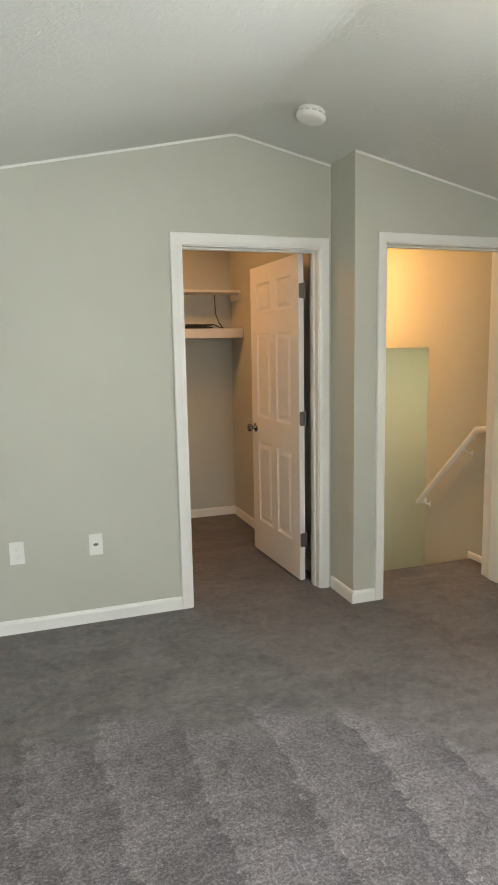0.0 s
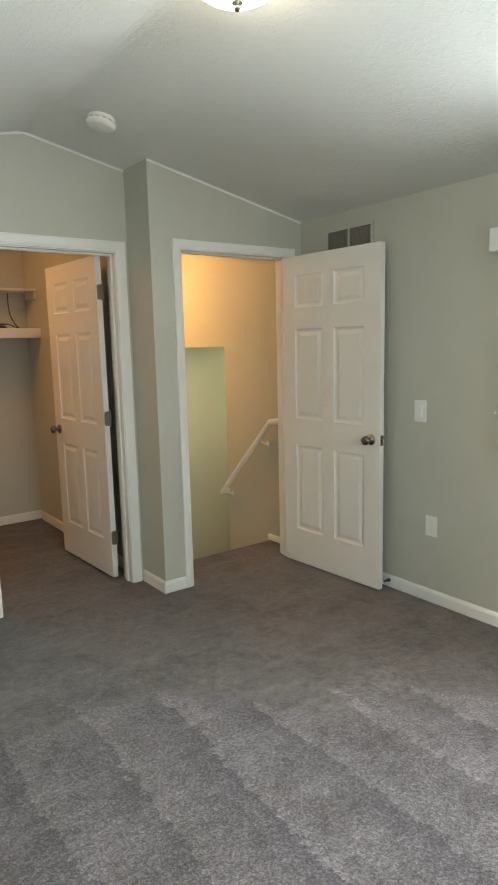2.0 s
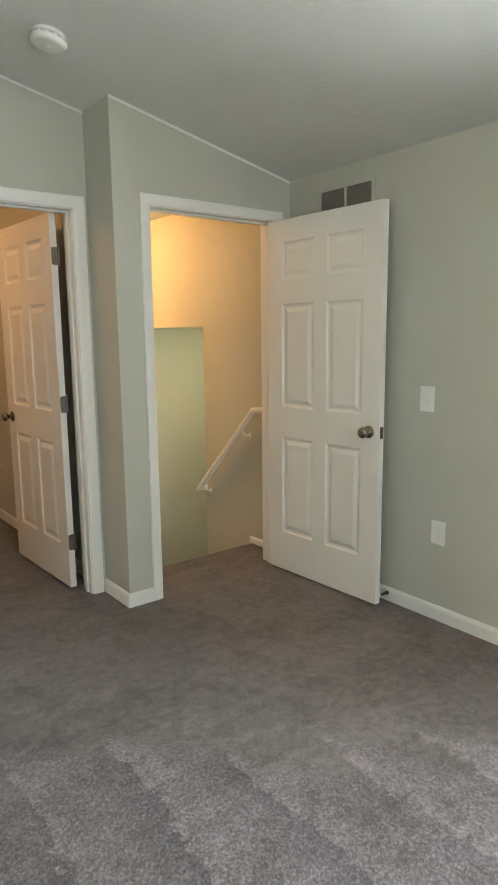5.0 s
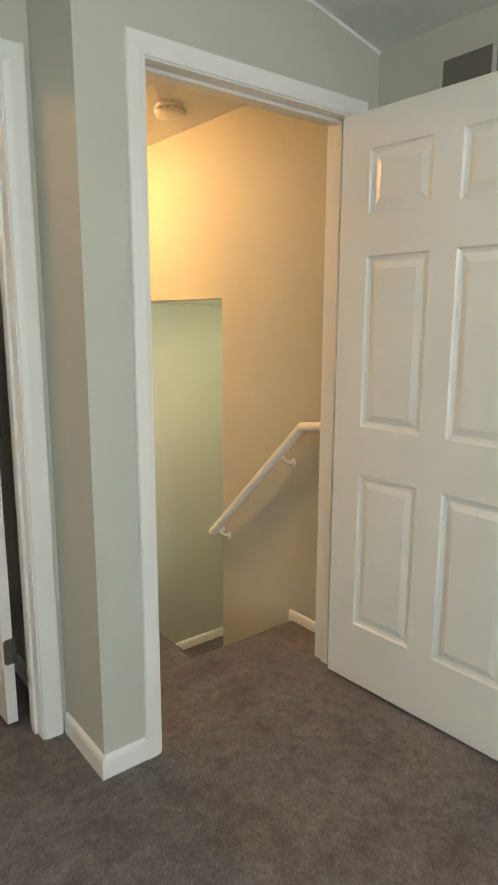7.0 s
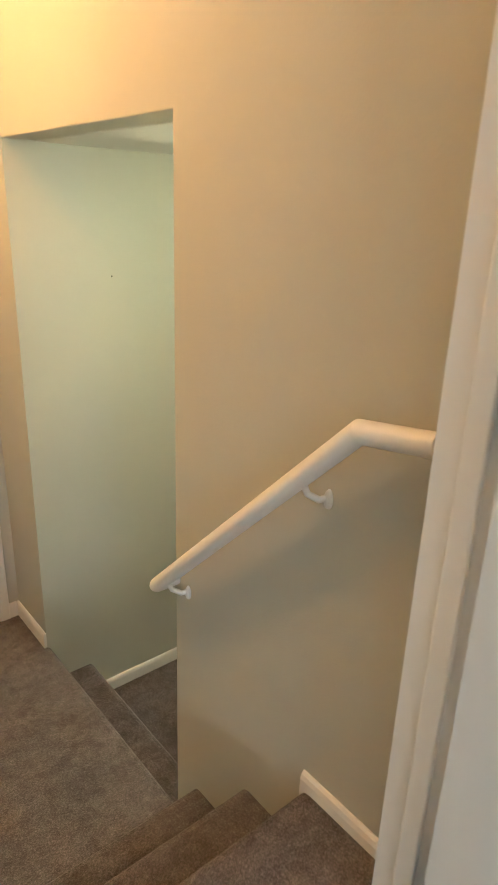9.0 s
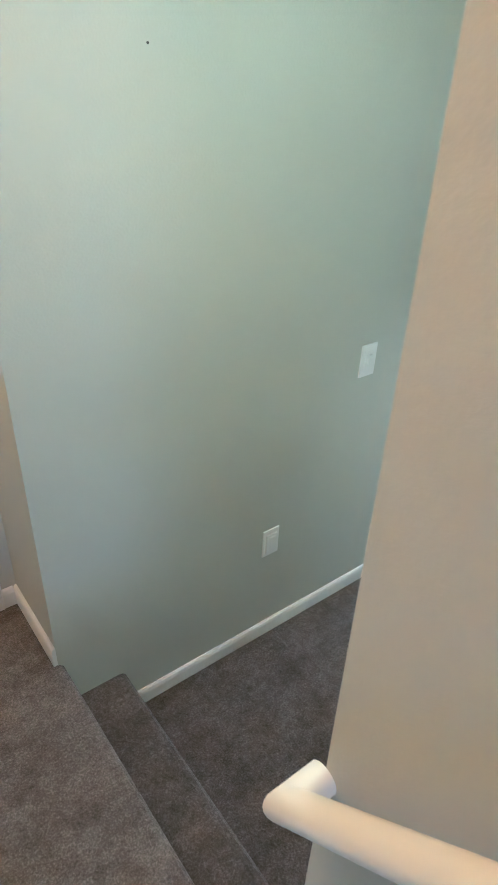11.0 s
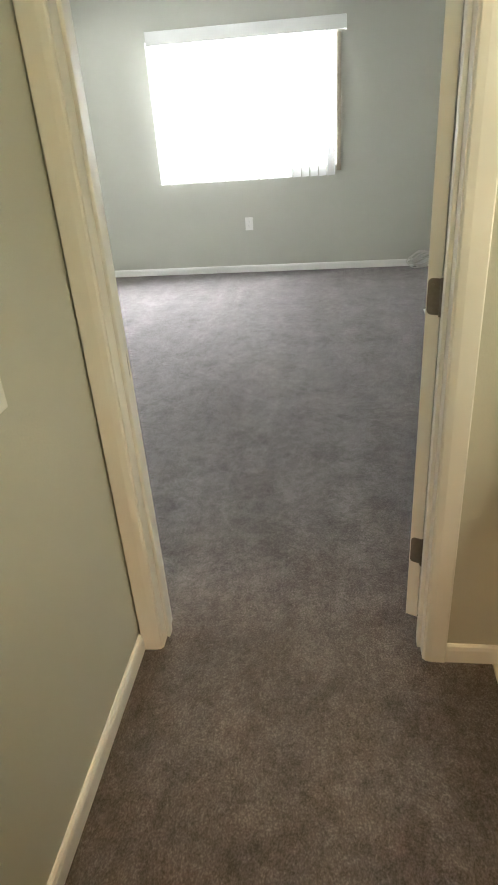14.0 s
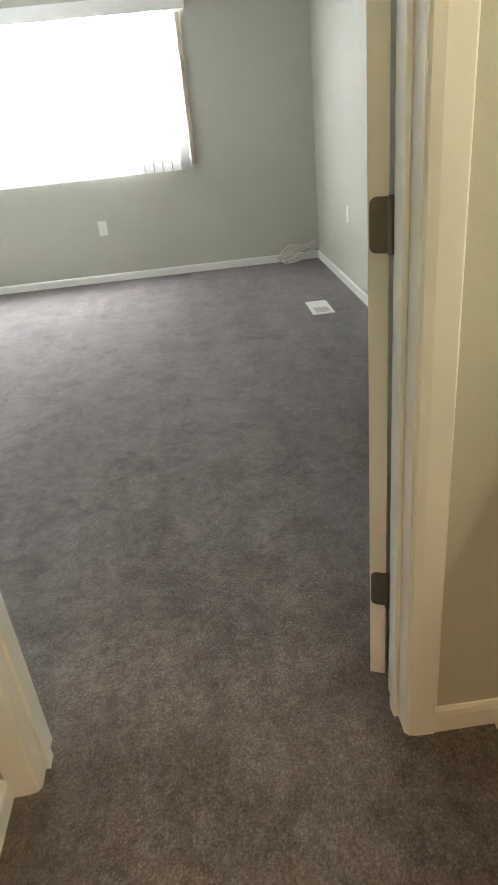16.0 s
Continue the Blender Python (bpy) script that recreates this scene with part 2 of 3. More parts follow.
def lathe(profile, seg=32, axis="z"):
    """Turn (radius, height) pairs round an axis."""
    bm = bmesh.new()
    rings = []
    for r, h in profile:
        ring = []
        for i in range(seg):
            a = 2 * math.pi * i / seg
            c, s = max(r, 1e-4) * math.cos(a), max(r, 1e-4) * math.sin(a)
            ring.append(bm.verts.new({"z": (c, s, h), "x": (h, c, s), "y": (c, h, s)}[axis]))
        rings.append(ring)
    for p, q in zip(rings, rings[1:]):
        for i in range(seg):
            bm.faces.new((p[i], p[(i + 1) % seg], q[(i + 1) % seg], q[i]))
    bm.faces.new(rings[0][::-1])
    bm.faces.new(rings[-1])
    bmesh.ops.recalc_face_normals(bm, faces=bm.faces)
    return bm


def tube(points, radius, seg=10):
    """A round bar along a line of points, mitred at its corners."""
    bm = bmesh.new()
    pts = [Vector(p) for p in points]
    k = len(pts)
    d = (pts[1] - pts[0]).normalized()
    up = Vector((1, 0, 0)) if abs(d.x) < 0.8 else Vector((0, 0, 1))
    u = d.cross(up).normalized()
    v = d.cross(u)
    ring = [pts[0] + radius * (math.cos(2 * math.pi * j / seg) * u + math.sin(2 * math.pi * j / seg) * v) for j in range(seg)]
    rings = [[bm.verts.new(q) for q in ring]]
    for i in range(1, k):
        d = (pts[i] - pts[i - 1]).normalized()
        n = d + (pts[i + 1] - pts[i]).normalized() if i + 1 < k else d
        ring = [q + d * ((pts[i] - q).dot(n) / d.dot(n)) for q in ring]
        rings.append([bm.verts.new(q) for q in ring])
    for p, q in zip(rings, rings[1:]):
        for j in range(seg):
            bm.faces.new((p[j], p[(j + 1) % seg], q[(j + 1) % seg], q[j]))
    bm.faces.new(rings[0])
    bm.faces.new(rings[-1][::-1])
    for i, ring in enumerate(rings):
        if i in (0, k - 1) or (pts[i] - pts[i - 1]).angle(pts[i + 1] - pts[i]) > 0.5:
            for j in range(seg):
                bm.edges.get((ring[j], ring[(j + 1) % seg])).smooth = False
    bmesh.ops.recalc_face_normals(bm, faces=bm.faces)
    return bm


def wall(name, along, face, back, a0, a1, z0, z1, holes=(), mat=None):
    """A wall along x or y, from its face to its back, with holes (a0, a1, z0, z1) through it."""
    cuts = sorted({a0, a1, *[h[0] for h in holes], *[h[1] for h in holes]})
    levels = sorted({z0, z1, *[h[2] for h in holes], *[h[3] for h in holes]})
    bm = bmesh.new()
    lo, hi = min(face, back), max(face, back)
    for p, q in zip(cuts, cuts[1:]):
        for u, v in zip(levels, levels[1:]):
            if any(h[0] <= p and q <= h[1] and h[2] <= u and v <= h[3] for h in holes):
                continue
            if along == "x":
                add_box(bm, p, q, lo, hi, u, v)
            else:
                add_box(bm, lo, hi, p, q, u, v)
    bmesh.ops.remove_doubles(bm, verts=bm.verts, dist=1e-5)
    ob = put_mesh(name, bm, mat or WALL)
    return tagged(ob, "painted grey drywall wall with roller texture", "wall", kind="structure")


# ---- large structure ----
TOP = 2.95
wall("wall_closet", "x", YC, YC + 0.11, XL, XJ, 0, TOP, [(0.792, 1.627, 0, 2.053)])
wall("wall_jog", "y", XJ, XJ + 0.11, YD + 0.12, YC + 0.11, 0, TOP)
wall("wall_stair_door", "x", YD, YD + 0.12, XJ + 0.0, XR + 0.2, 0, TOP, [(1.874, 2.710, 0, 2.055)])
wall("wall_right", "y", XR, XR + 0.16, YB, YD, 0, TOP, [(WIN_Y0, WIN_Y1, WIN_Z0, WIN_Z1)])
wall("wall_left", "y", XL, XL - 0.12, YB - 0.12, 5.5, 0, TOP)
wall("wall_back", "x", YB, YB - 0.16, XL, XR + 0.16, 0, TOP, [(-0.5, 1.3, 0.9, 2.0)])
wall("wall_closet_back", "x", 5.36, 5.44, XL, XJ + 0.1, 0, TOP)
wall("wall_closet_side", "y", XJ - 0.005, XJ + 0.10, YC + 0.11, 5.36, 0, TOP)
wall("wall_stair_left", "y", 1.82, XJ + 0.10, YD + 0.12, 5.6, -1.2, TOP)
wall("wall_stair_right", "y", XS, XS + 0.12, YD + 0.12, 5.60, -1.2, TOP, [(YH, YG, -1.2, 1.47)])
wall("wall_stair_far", "x", 5.46, 5.58, 1.82, XS, -1.2, TOP, [(1.947, 2.746, -1.2, 1.453)])
wall("wall_hall_far", "x", YG, YG + 0.12, XS + 0.12, XB, -1.2, 1.6)
wall("wall_hall_near", "x", YN, YN - 0.12, XS + 0.12, XB, -1.2, 1.6, [(3.947, XB, -1.2, 1.058)])
wall("wall_lower_door", "y", XB, XB + 0.12, 2.8, 7.72, -1.2, 1.6, [(4.244, 5.084, -1.2, 1.058)])
wall("wall_lower_window", "y", XW, XW + 0.16, YR - 0.12, 7.72, -1.2, 1.6, [(W2_Y0, W2_Y1, W2_Z0, W2_Z1)])
wall("wall_lower_side", "x", YR, YR - 0.12, XB + 0.12, XW, -1.2, 1.6)
wall("wall_lower_left", "x", 7.6, 7.72, XB + 0.12, XW, -1.2, 1.6)
wall("wall_bath_side", "y", 3.3, 3.2, 2.8, YN - 0.12, -1.2, 1.6)
wall("wall_bath_end", "x", 2.8, 2.7, 3.2, XB + 0.12, -1.2, 1.6)


def structure(name, bm, mat, label, category):
    return tagged(put_mesh(name, bm, mat), label, category, kind="structure")


# vaulted ceiling of the upper bedroom: one slab with a soft ridge
def vault(name, y0, y1, x0, x1):
    def z(x):
        return RIDGE_Z - SLOPE * abs(x - RIDGE)
    low = [(x, z(x)) for x in (x0, RIDGE - 0.03)] + [(RIDGE, z(RIDGE) - 0.004)] + [(x, z(x)) for x in (RIDGE + 0.03, x1)]
    return prism(low + [(x1, TOP + 0.1), (x0, TOP + 0.1)], "y", y0, y1)


structure("ceiling", vault("ceiling", YB, YD, XL, XR), CEIL, "white knockdown-textured vaulted ceiling", "ceiling")
structure("ceiling_closet_front", vault("c", YD, YC, XL, XJ), CEIL, "white knockdown-textured vaulted ceiling", "ceiling")
structure("ceiling_closet", box(XL, XJ - 0.005, YC + 0.11, 5.36, 2.42, 2.6), CEIL, "white closet ceiling", "ceiling")
structure("ceiling_stair", box(1.82, XS, YD + 0.12, 5.46, 2.295, 2.5), CEIL, "white stairwell ceiling", "ceiling")
structure("ceiling_hall", box(XS + 0.12, XB, YN, YG, 1.468, 1.62), CEIL, "white hall ceiling", "ceiling")
structure("ceiling_lower", box(XB + 0.12, XW, YR, 7.6, 1.47, 1.62), CEIL, "white bedroom ceiling", "ceiling")
structure("ceiling_bath", box(3.3, XB, 2.8, YN, 1.47, 1.62), CEIL, "white bathroom ceiling", "ceiling")

# carpeted floors
CARPET_LABEL = "brown-grey cut-pile carpet with vacuum marks"
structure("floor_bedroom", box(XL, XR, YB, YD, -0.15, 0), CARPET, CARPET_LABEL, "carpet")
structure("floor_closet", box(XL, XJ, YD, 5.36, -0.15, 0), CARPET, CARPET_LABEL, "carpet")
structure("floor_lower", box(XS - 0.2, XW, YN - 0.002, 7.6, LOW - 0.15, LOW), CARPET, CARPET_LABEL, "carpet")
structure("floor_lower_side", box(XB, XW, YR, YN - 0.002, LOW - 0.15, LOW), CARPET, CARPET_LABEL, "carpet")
structure("floor_bath", box(3.3, XB, 2.8, YN - 0.004, LOW - 0.15, LOW + 0.002), LINO, "cream vinyl floor seen through a doorway", "vinyl floor")


# steps: each carpeted tread is a rounded-nose slab
def nosed(axis, edge, back, a0, a1, top, bottom):
    """A step whose rounded nose lies at edge, facing away from back."""
    s = 1 if edge > back else -1
    r = 0.028
    prof = [(back, top)]
    for i in range(7):
        a = math.pi / 2 * (1 - 2 * i / 6)
        prof.append((edge - s * r + s * r * math.cos(a), top - r + r * math.sin(a)))
    prof += [(edge - s * 0.022, top - 0.062), (edge - s * 0.024, bottom), (back, bottom)]
    return prism([(u, v) for u, v in prof], axis, a0, a1)


stairs = thing("staircase", pose(0, 0, 0), "carpeted staircase turning at a landing", "stairs", kind="structure")
part("step", nosed("x", 3.545, YD, 1.82, XR + 0.018, 0.0, -0.3), CARPET, stairs)
part("step", nosed("x", 3.77, 3.45, 1.82, XS, -0.2, -0.5), CARPET, stairs)
part("step", nosed("x", 3.995, 3.70, 1.82, XS, -0.4, -0.7), CARPET, stairs)
part("step", nosed("y", 2.862, 1.82, 3.90, YG, MID, -1.0), CARPET, stairs)
part("step", nosed("y", 3.058, 2.80, YH, YG, -0.787, -1.1), CARPET, stairs)
part("step", box(1.82, XS, YG, 5.6, -1.0, MID), CARPET, stairs)


# ---- trim ----
def base_profile(h, d=0.013):
    return [(0, 0), (d, 0), (d, h - 0.018), (d * 0.75, h - 0.006), (d * 0.35, h), (0, h)]


def baseboard(along, face, side, a0, a1, z):
    """side: +1 where the room lies on the greater side of the face."""
    prof = [(face + side * u, z + v) for u, v in base_profile(0.074 if z > LOW else 0.066)]
    axis = "x" if along == "x" else "y"
    return tagged(put_mesh("baseboard", prism(prof, axis, a0, a1), TRIM), "white painted wooden baseboard", "baseboard", kind="structure")


baseboard("x", YC, -1, XL, 0.746, 0)
baseboard("y", XJ, -1, YD - 0.013, YC - 0.014, 0)
baseboard("x", YD, -1, XJ, 1.841, 0)
baseboard("y", XR, -1, YB, YD - 0.02, 0)
baseboard("x", 5.36, -1, XL, XJ - 0.005, 0)
baseboard("y", XJ - 0.005, -1, YC + 0.11, 5.307, 0)
baseboard("y", XS, -1, YD + 0.135, 3.55, -0.03)
baseboard("y", XS, -1, YG, 5.46, MID)
baseboard("x", 5.46, -1, 2.79, XS - 0.013, MID)
baseboard("x", YG, -1, 3.07, XB - 0.017, LOW)
baseboard("y", XB, -1, 4.0, 4.195, LOW)
baseboard("x", YN, 1, 3.07, 3.899, LOW)
baseboard("y", XW, -1, YR, 7.6, LOW)
baseboard("x", YR, 1, XB + 0.12, XW, LOW)
baseboard("y", XB + 0.12, 1, 5.09, 7.6, LOW)


def casing(name, along, face, side, a0, a1, z0, z1, w, depth_to, label="white painted door casing and jamb", far_leg=True):
    """Door trim round the opening a0..a1, z0..z1 on one face of a wall, with the jamb lining to depth_to."""
    root = thing(name, pose(0, 0, 0), label, "door frame", kind="structure")

    def leg(u0, u1, inner_at_u1):
        d = 0.016
        w_ = u1 - u0
        pr = [(0, 0), (0, 0.013), (0.06, 0.016), (0.68, 0.0145), (0.95, 0.0105), (1.0, 0.006), (1.0, 0)]
        if not inner_at_u1:
            pr = [(1 - a, b) for a, b in pr]
        return [(u0 + a * w_, face + side * b) for a, b in pr]

    def upright(u0, u1, flip):
        pts = leg(u0, u1, flip)
        if along == "y":
            pts = [(v, u) for u, v in pts]
        bm = prism(pts, "z", z0, z1)
        for v in bm.verts:
            if v.co.z > z1 - 0.001:
                u = v.co.x if along == "x" else v.co.y
                v.co.z = z1 + 0.004 + (u1 - u if flip else u - u0)
        return bm
    part("casing_leg", upright(a0 - w - 0.004, a0 - 0.004, True), TRIM, root)
    if far_leg:
        part("casing_leg", upright(a1 + 0.004, a1 + w + 0.004, False), TRIM, root)
    head = prism([(v, z1 + u) for u, v in leg(0.004, w + 0.004, False)], along, 0.0, 1.0)
    for v in head.verts:
        rise = v.co.z - z1 - 0.004
        k = 0 if along == "x" else 1
        v.co[k] = a0 - 0.004 - rise if v.co[k] < 0.5 else (a1 + 0.004 + rise if far_leg else a1)
    part("casing_head", head, TRIM, root)
    lo, hi = sorted((face + side * 0.004, depth_to))
    j = 0.018
    mid = (lo + hi) / 2

    def lining(u0, u1, v0, v1):
        return box(u0, u1, lo, hi, v0, v1) if along == "x" else box(lo, hi, u0, u1, v0, v1)

    def stop(u0, u1, v0, v1):
        return box(u0, u1, mid - 0.017, mid + 0.017, v0, v1, 0.003) if along == "x" else box(mid - 0.017, mid + 0.017, u0, u1, v0, v1, 0.003)
    part("jamb", lining(a0 - j, a0, z0, z1), TRIM, root)
    if far_leg:
        part("jamb", lining(a1, a1 + j, z0, z1), TRIM, root)
    part("head_jamb", lining(a0 - j, a1 + (j if far_leg else 0), z1, z1 + j), TRIM, root)
    part("stop", stop(a0, a0 + 0.011, z0, z1), TRIM, root)
    if far_leg:
        part("stop", stop(a1 - 0.011, a1, z0, z1), TRIM, root)
    part("stop", stop(a0 + 0.011, a1 - (0.011 if far_leg else 0), z1 - 0.011, z1), TRIM, root)
    return root


closet_frame = casing("door_frame_1", "x", YC, -1, 0.810, 1.609, 0, 2.035, 0.064, YC + 0.11)
stair_frame = casing("door_frame_2", "x", YD, -1, 1.892, 2.692, 0, 2.037, 0.054, YD + 0.12)
lower_frame = casing("door_frame_3", "y", XB, -1, 4.262, 5.066, LOW, 1.04, 0.062, XB + 0.12)
far_frame = casing("door_frame_4", "x", 5.46, -1, 1.965, 2.728, MID, 1.435, 0.06, 5.58)
bath_frame = casing("door_frame_5", "x", YN, 1, 3.965, XB - 0.001, LOW, 1.04, 0.06, YN - 0.12, far_leg=False)


# ---- doors ----
def door_leaf(width, height, t=0.035):
    """Six-panel moulded leaf: x from 0 (hinge) to width, y from 0 to t, z from 0."""
    stile, mull = 0.112 * width / 0.78, 0.095
    pw = (width - 2 * stile - mull) / 2
    xs = [0, stile, stile + pw, stile + pw + mull, width - stile, width]
    zs = [0, 0.235, 0.810, 0.985, 1.565, 1.700, 1.900, height]
    bm = bmesh.new()

    def sheet(y, out):
        v = {}

        def vert(x, yy, z):
            k = (round(x, 5), round(yy, 5), round(z, 5))
            if k not in v:
                v[k] = bm.verts.new((x, yy, z))
            return v[k]
        for i in range(5):
            for j in range(7):
                x0, x1, z0, z1 = xs[i], xs[i + 1], zs[j], zs[j + 1]
                if i in (1, 3) and j in (1, 3, 5):
                    rings = []
                    for inset, depth in ((0, 0), (0.006, -0.006), (0.016, -0.009), (0.022, -0.009), (0.045, -0.0015)):
                        yy = y + out * depth
                        rings.append([vert(x0 + inset, yy, z0 + inset), vert(x1 - inset, yy, z0 + inset), vert(x1 - inset, yy, z1 - inset), vert(x0 + inset, yy, z1 - inset)])
                    for p, q in zip(rings, rings[1:]):
                        for k in range(4):
                            bm.faces.new((p[k], p[(k + 1) % 4], q[(k + 1) % 4], q[k]))
                    bm.faces.new(rings[-1])
                else:
                    bm.faces.new((vert(x0, y, z0), vert(x1, y, z0), vert(x1, y, z1), vert(x0, y, z1)))
    sheet(0.0, -1)
    sheet(t, 1)
    for x in (0, width):
        for z0, z1 in zip(zs, zs[1:]):
            bm.faces.new([bm.verts.new(p) for p in ((x, 0, z0), (x, t, z0), (x, t, z1), (x, 0, z1))])
    for z in (0, height):
        for x0, x1 in zip(xs, xs[1:]):
            bm.faces.new([bm.verts.new(p) for p in ((x0, 0, z), (x1, 0, z), (x1, t, z), (x0, t, z))])
    bmesh.ops.remove_doubles(bm, verts=bm.verts, dist=1e-5)
    bmesh.ops.recalc_face_normals(bm, faces=bm.faces)
    return bm


def knob_mesh(side):
    prof = [(0.032, 0), (0.032, 0.004), (0.028, 0.008), (0.013, 0.010), (0.011, 0.026), (0.016, 0.032), (0.025, 0.038), (0.0285, 0.048), (0.026, 0.057), (0.017, 0.063), (0.0, 0.064)]
    return lathe([(r, side * h) for r, h in prof], 28, "y")


def rounded_plate(w, h, t, r=0.012):
    """Plate in the y-z plane with two rounded corners, x from 0 to t."""
    pts = []
    for cx, cz, a0 in ((w - r, h / 2 - r, 0), (0.0, h / 2, None), (0.0, -h / 2, None), (w - r, -h / 2 + r, -90)):
        if a0 is None:
            pts.append((cx, cz))
        else:
            arc = [(cx + r * math.cos(radians(a0 + i * 18)), cz + r * math.sin(radians(a0 + i * 18))) for i in range(6)]
            pts += arc
    pts = pts[:6] + [(0.0, h / 2), (0.0, -h / 2)] + pts[8:]
    return prism(pts, "x", -t, 0)


def door(name, m, width, height, label, hinge_side, knobs=True):
    """Hinge at the origin; hinge_side: the y (0 or 0.035) at which the knuckles sit."""
    d = thing(name, m, label, "door", kind="structure")
    part("leaf", door_leaf(width, height), DOOR, d)
    for z in (0.26, 1.03, 1.80):
        bm = rounded_plate(0.032, 0.09, 0.002)
        if hinge_side > 0:
            bmesh.ops.transform(bm, matrix=Matrix.Translation((0, 0.035, 0)) @ Matrix.Scale(-1, 4, (0, 1, 0)), verts=bm.verts)
            bmesh.ops.recalc_face_normals(bm, faces=bm.faces)
        bmesh.ops.translate(bm, vec=(-0.0005, 0, z), verts=bm.verts)
        h = part("hinge", bm, HINGE, d, "satin metal hinge plate")
        yk = 0.035 + 0.004 if hinge_side > 0 else -0.004
        pin = lathe([(0.0055, z - 0.047), (0.0055, z + 0.047)], 12)
        bmesh.ops.translate(pin, vec=(-0.005, yk, 0), verts=pin.verts)
        part("pin", pin, HINGE, h)
        for dz in (-0.03, 0.0, 0.03):
            s = lathe([(0.0035, -0.0034), (0.003, -0.0040)], 8, "x")
            bmesh.ops.translate(s, vec=(0, 0.02, z + dz), verts=s.verts)
            part("screw", s, HINGE, h)
    if knobs:
        for y, s in ((0.0, -1), (0.035, 1)):
            bm = knob_mesh(s)
            bmesh.ops.translate(bm, vec=(width - 0.066, y, 0.905), verts=bm.verts)
            part("knob", bm, NICKEL, d, "satin nickel door knob", True)
        part("latch_plate", box(width, width + 0.0015, 0.006, 0.029, 0.875, 0.935), NICKEL, d)
        part("latch", prism([(width + 0.001, 0.012), (width + 0.012, 0.012), (width + 0.002, 0.023)], "z", 0.896, 0.914), NICKEL, d)
    return d


def hinged(x, y, z, toward):
    """The pose of a leaf hinged at x, y that runs in the direction of the angle toward."""
    return pose(x, y, z, 0, 0, toward)


door("door_1", hinged(1.571, 3.522, 0.02, 92.5), 0.775, 2.015, "white six-panel closet door standing open", 0)
door("door_2", hinged(2.652, 3.119, 0.012, -87.3), 0.817, 2.02, "white six-panel door standing open against the wall", 0.035)
door("door_3", hinged(4.603, 4.267, LOW + 0.042, -24.0), 0.80, 2.01, "white six-panel bedroom door standing wide open", 0)
door("door_4", hinged(1.985, 5.50, MID + 0.01, 0.0), 0.723, 2.02, "white six-panel door, closed", 0)

# strike plates in the jambs
for nm, bm in (("strike_plate", box(1.8918, 1.8935, YD + 0.03, YD + 0.06, 0.89, 0.955)), ("strike_plate", box(XB + 0.07, XB + 0.10, 5.0635, 5.0662, LOW + 0.89, LOW + 0.955))):
    tagged(put_mesh(nm, bm, HINGE), "dark metal strike plate on a door jamb", "strike plate")


# ---- handrail ----
rail = thing("handrail", pose(0, 0, 0), "white painted wooden handrail on the stair wall", "handrail")
RX = XS - 0.055
bend, tip = Vector((RX, 3.440, 0.922)), Vector((RX, 4.088, 0.293))
slope = (tip - bend).normalized() * 0.03
head, foot = Vector((RX, 3.285, 0.943)), Vector((XS, tip.y, tip.z))
part("rail", tube([head, bend - Vector((0, 0.03, -0.004)), bend, bend + slope, tip - slope, tip, tip + Vector((0.03, 0, 0)), foot], 0.0215, 20), TRIM, rail, "", True)
for fy in (0.19, 0.93):
    p = bend + (tip - bend) * fy
    b = part("bracket", tube([p + Vector((0.0, 0, -0.022)), p + Vector((0.012, 0, -0.045)), p + Vector((0.035, -0.01, -0.06)), (XS - 0.002, p.y - 0.02, p.z - 0.055)], 0.007, 8), TRIM, rail, "white rail bracket", True)
    q = lathe([(0.02, -0.006), (0.017, -0.012), (0.008, -0.016)], 16, "x")
    bmesh.ops.scale(q, vec=(1, 0.55, 1.1), verts=q.verts)
    bmesh.ops.translate(q, vec=(XS + 0.004, p.y - 0.02, p.z - 0.06), verts=q.verts)
    part("rosette", q, TRIM, b)


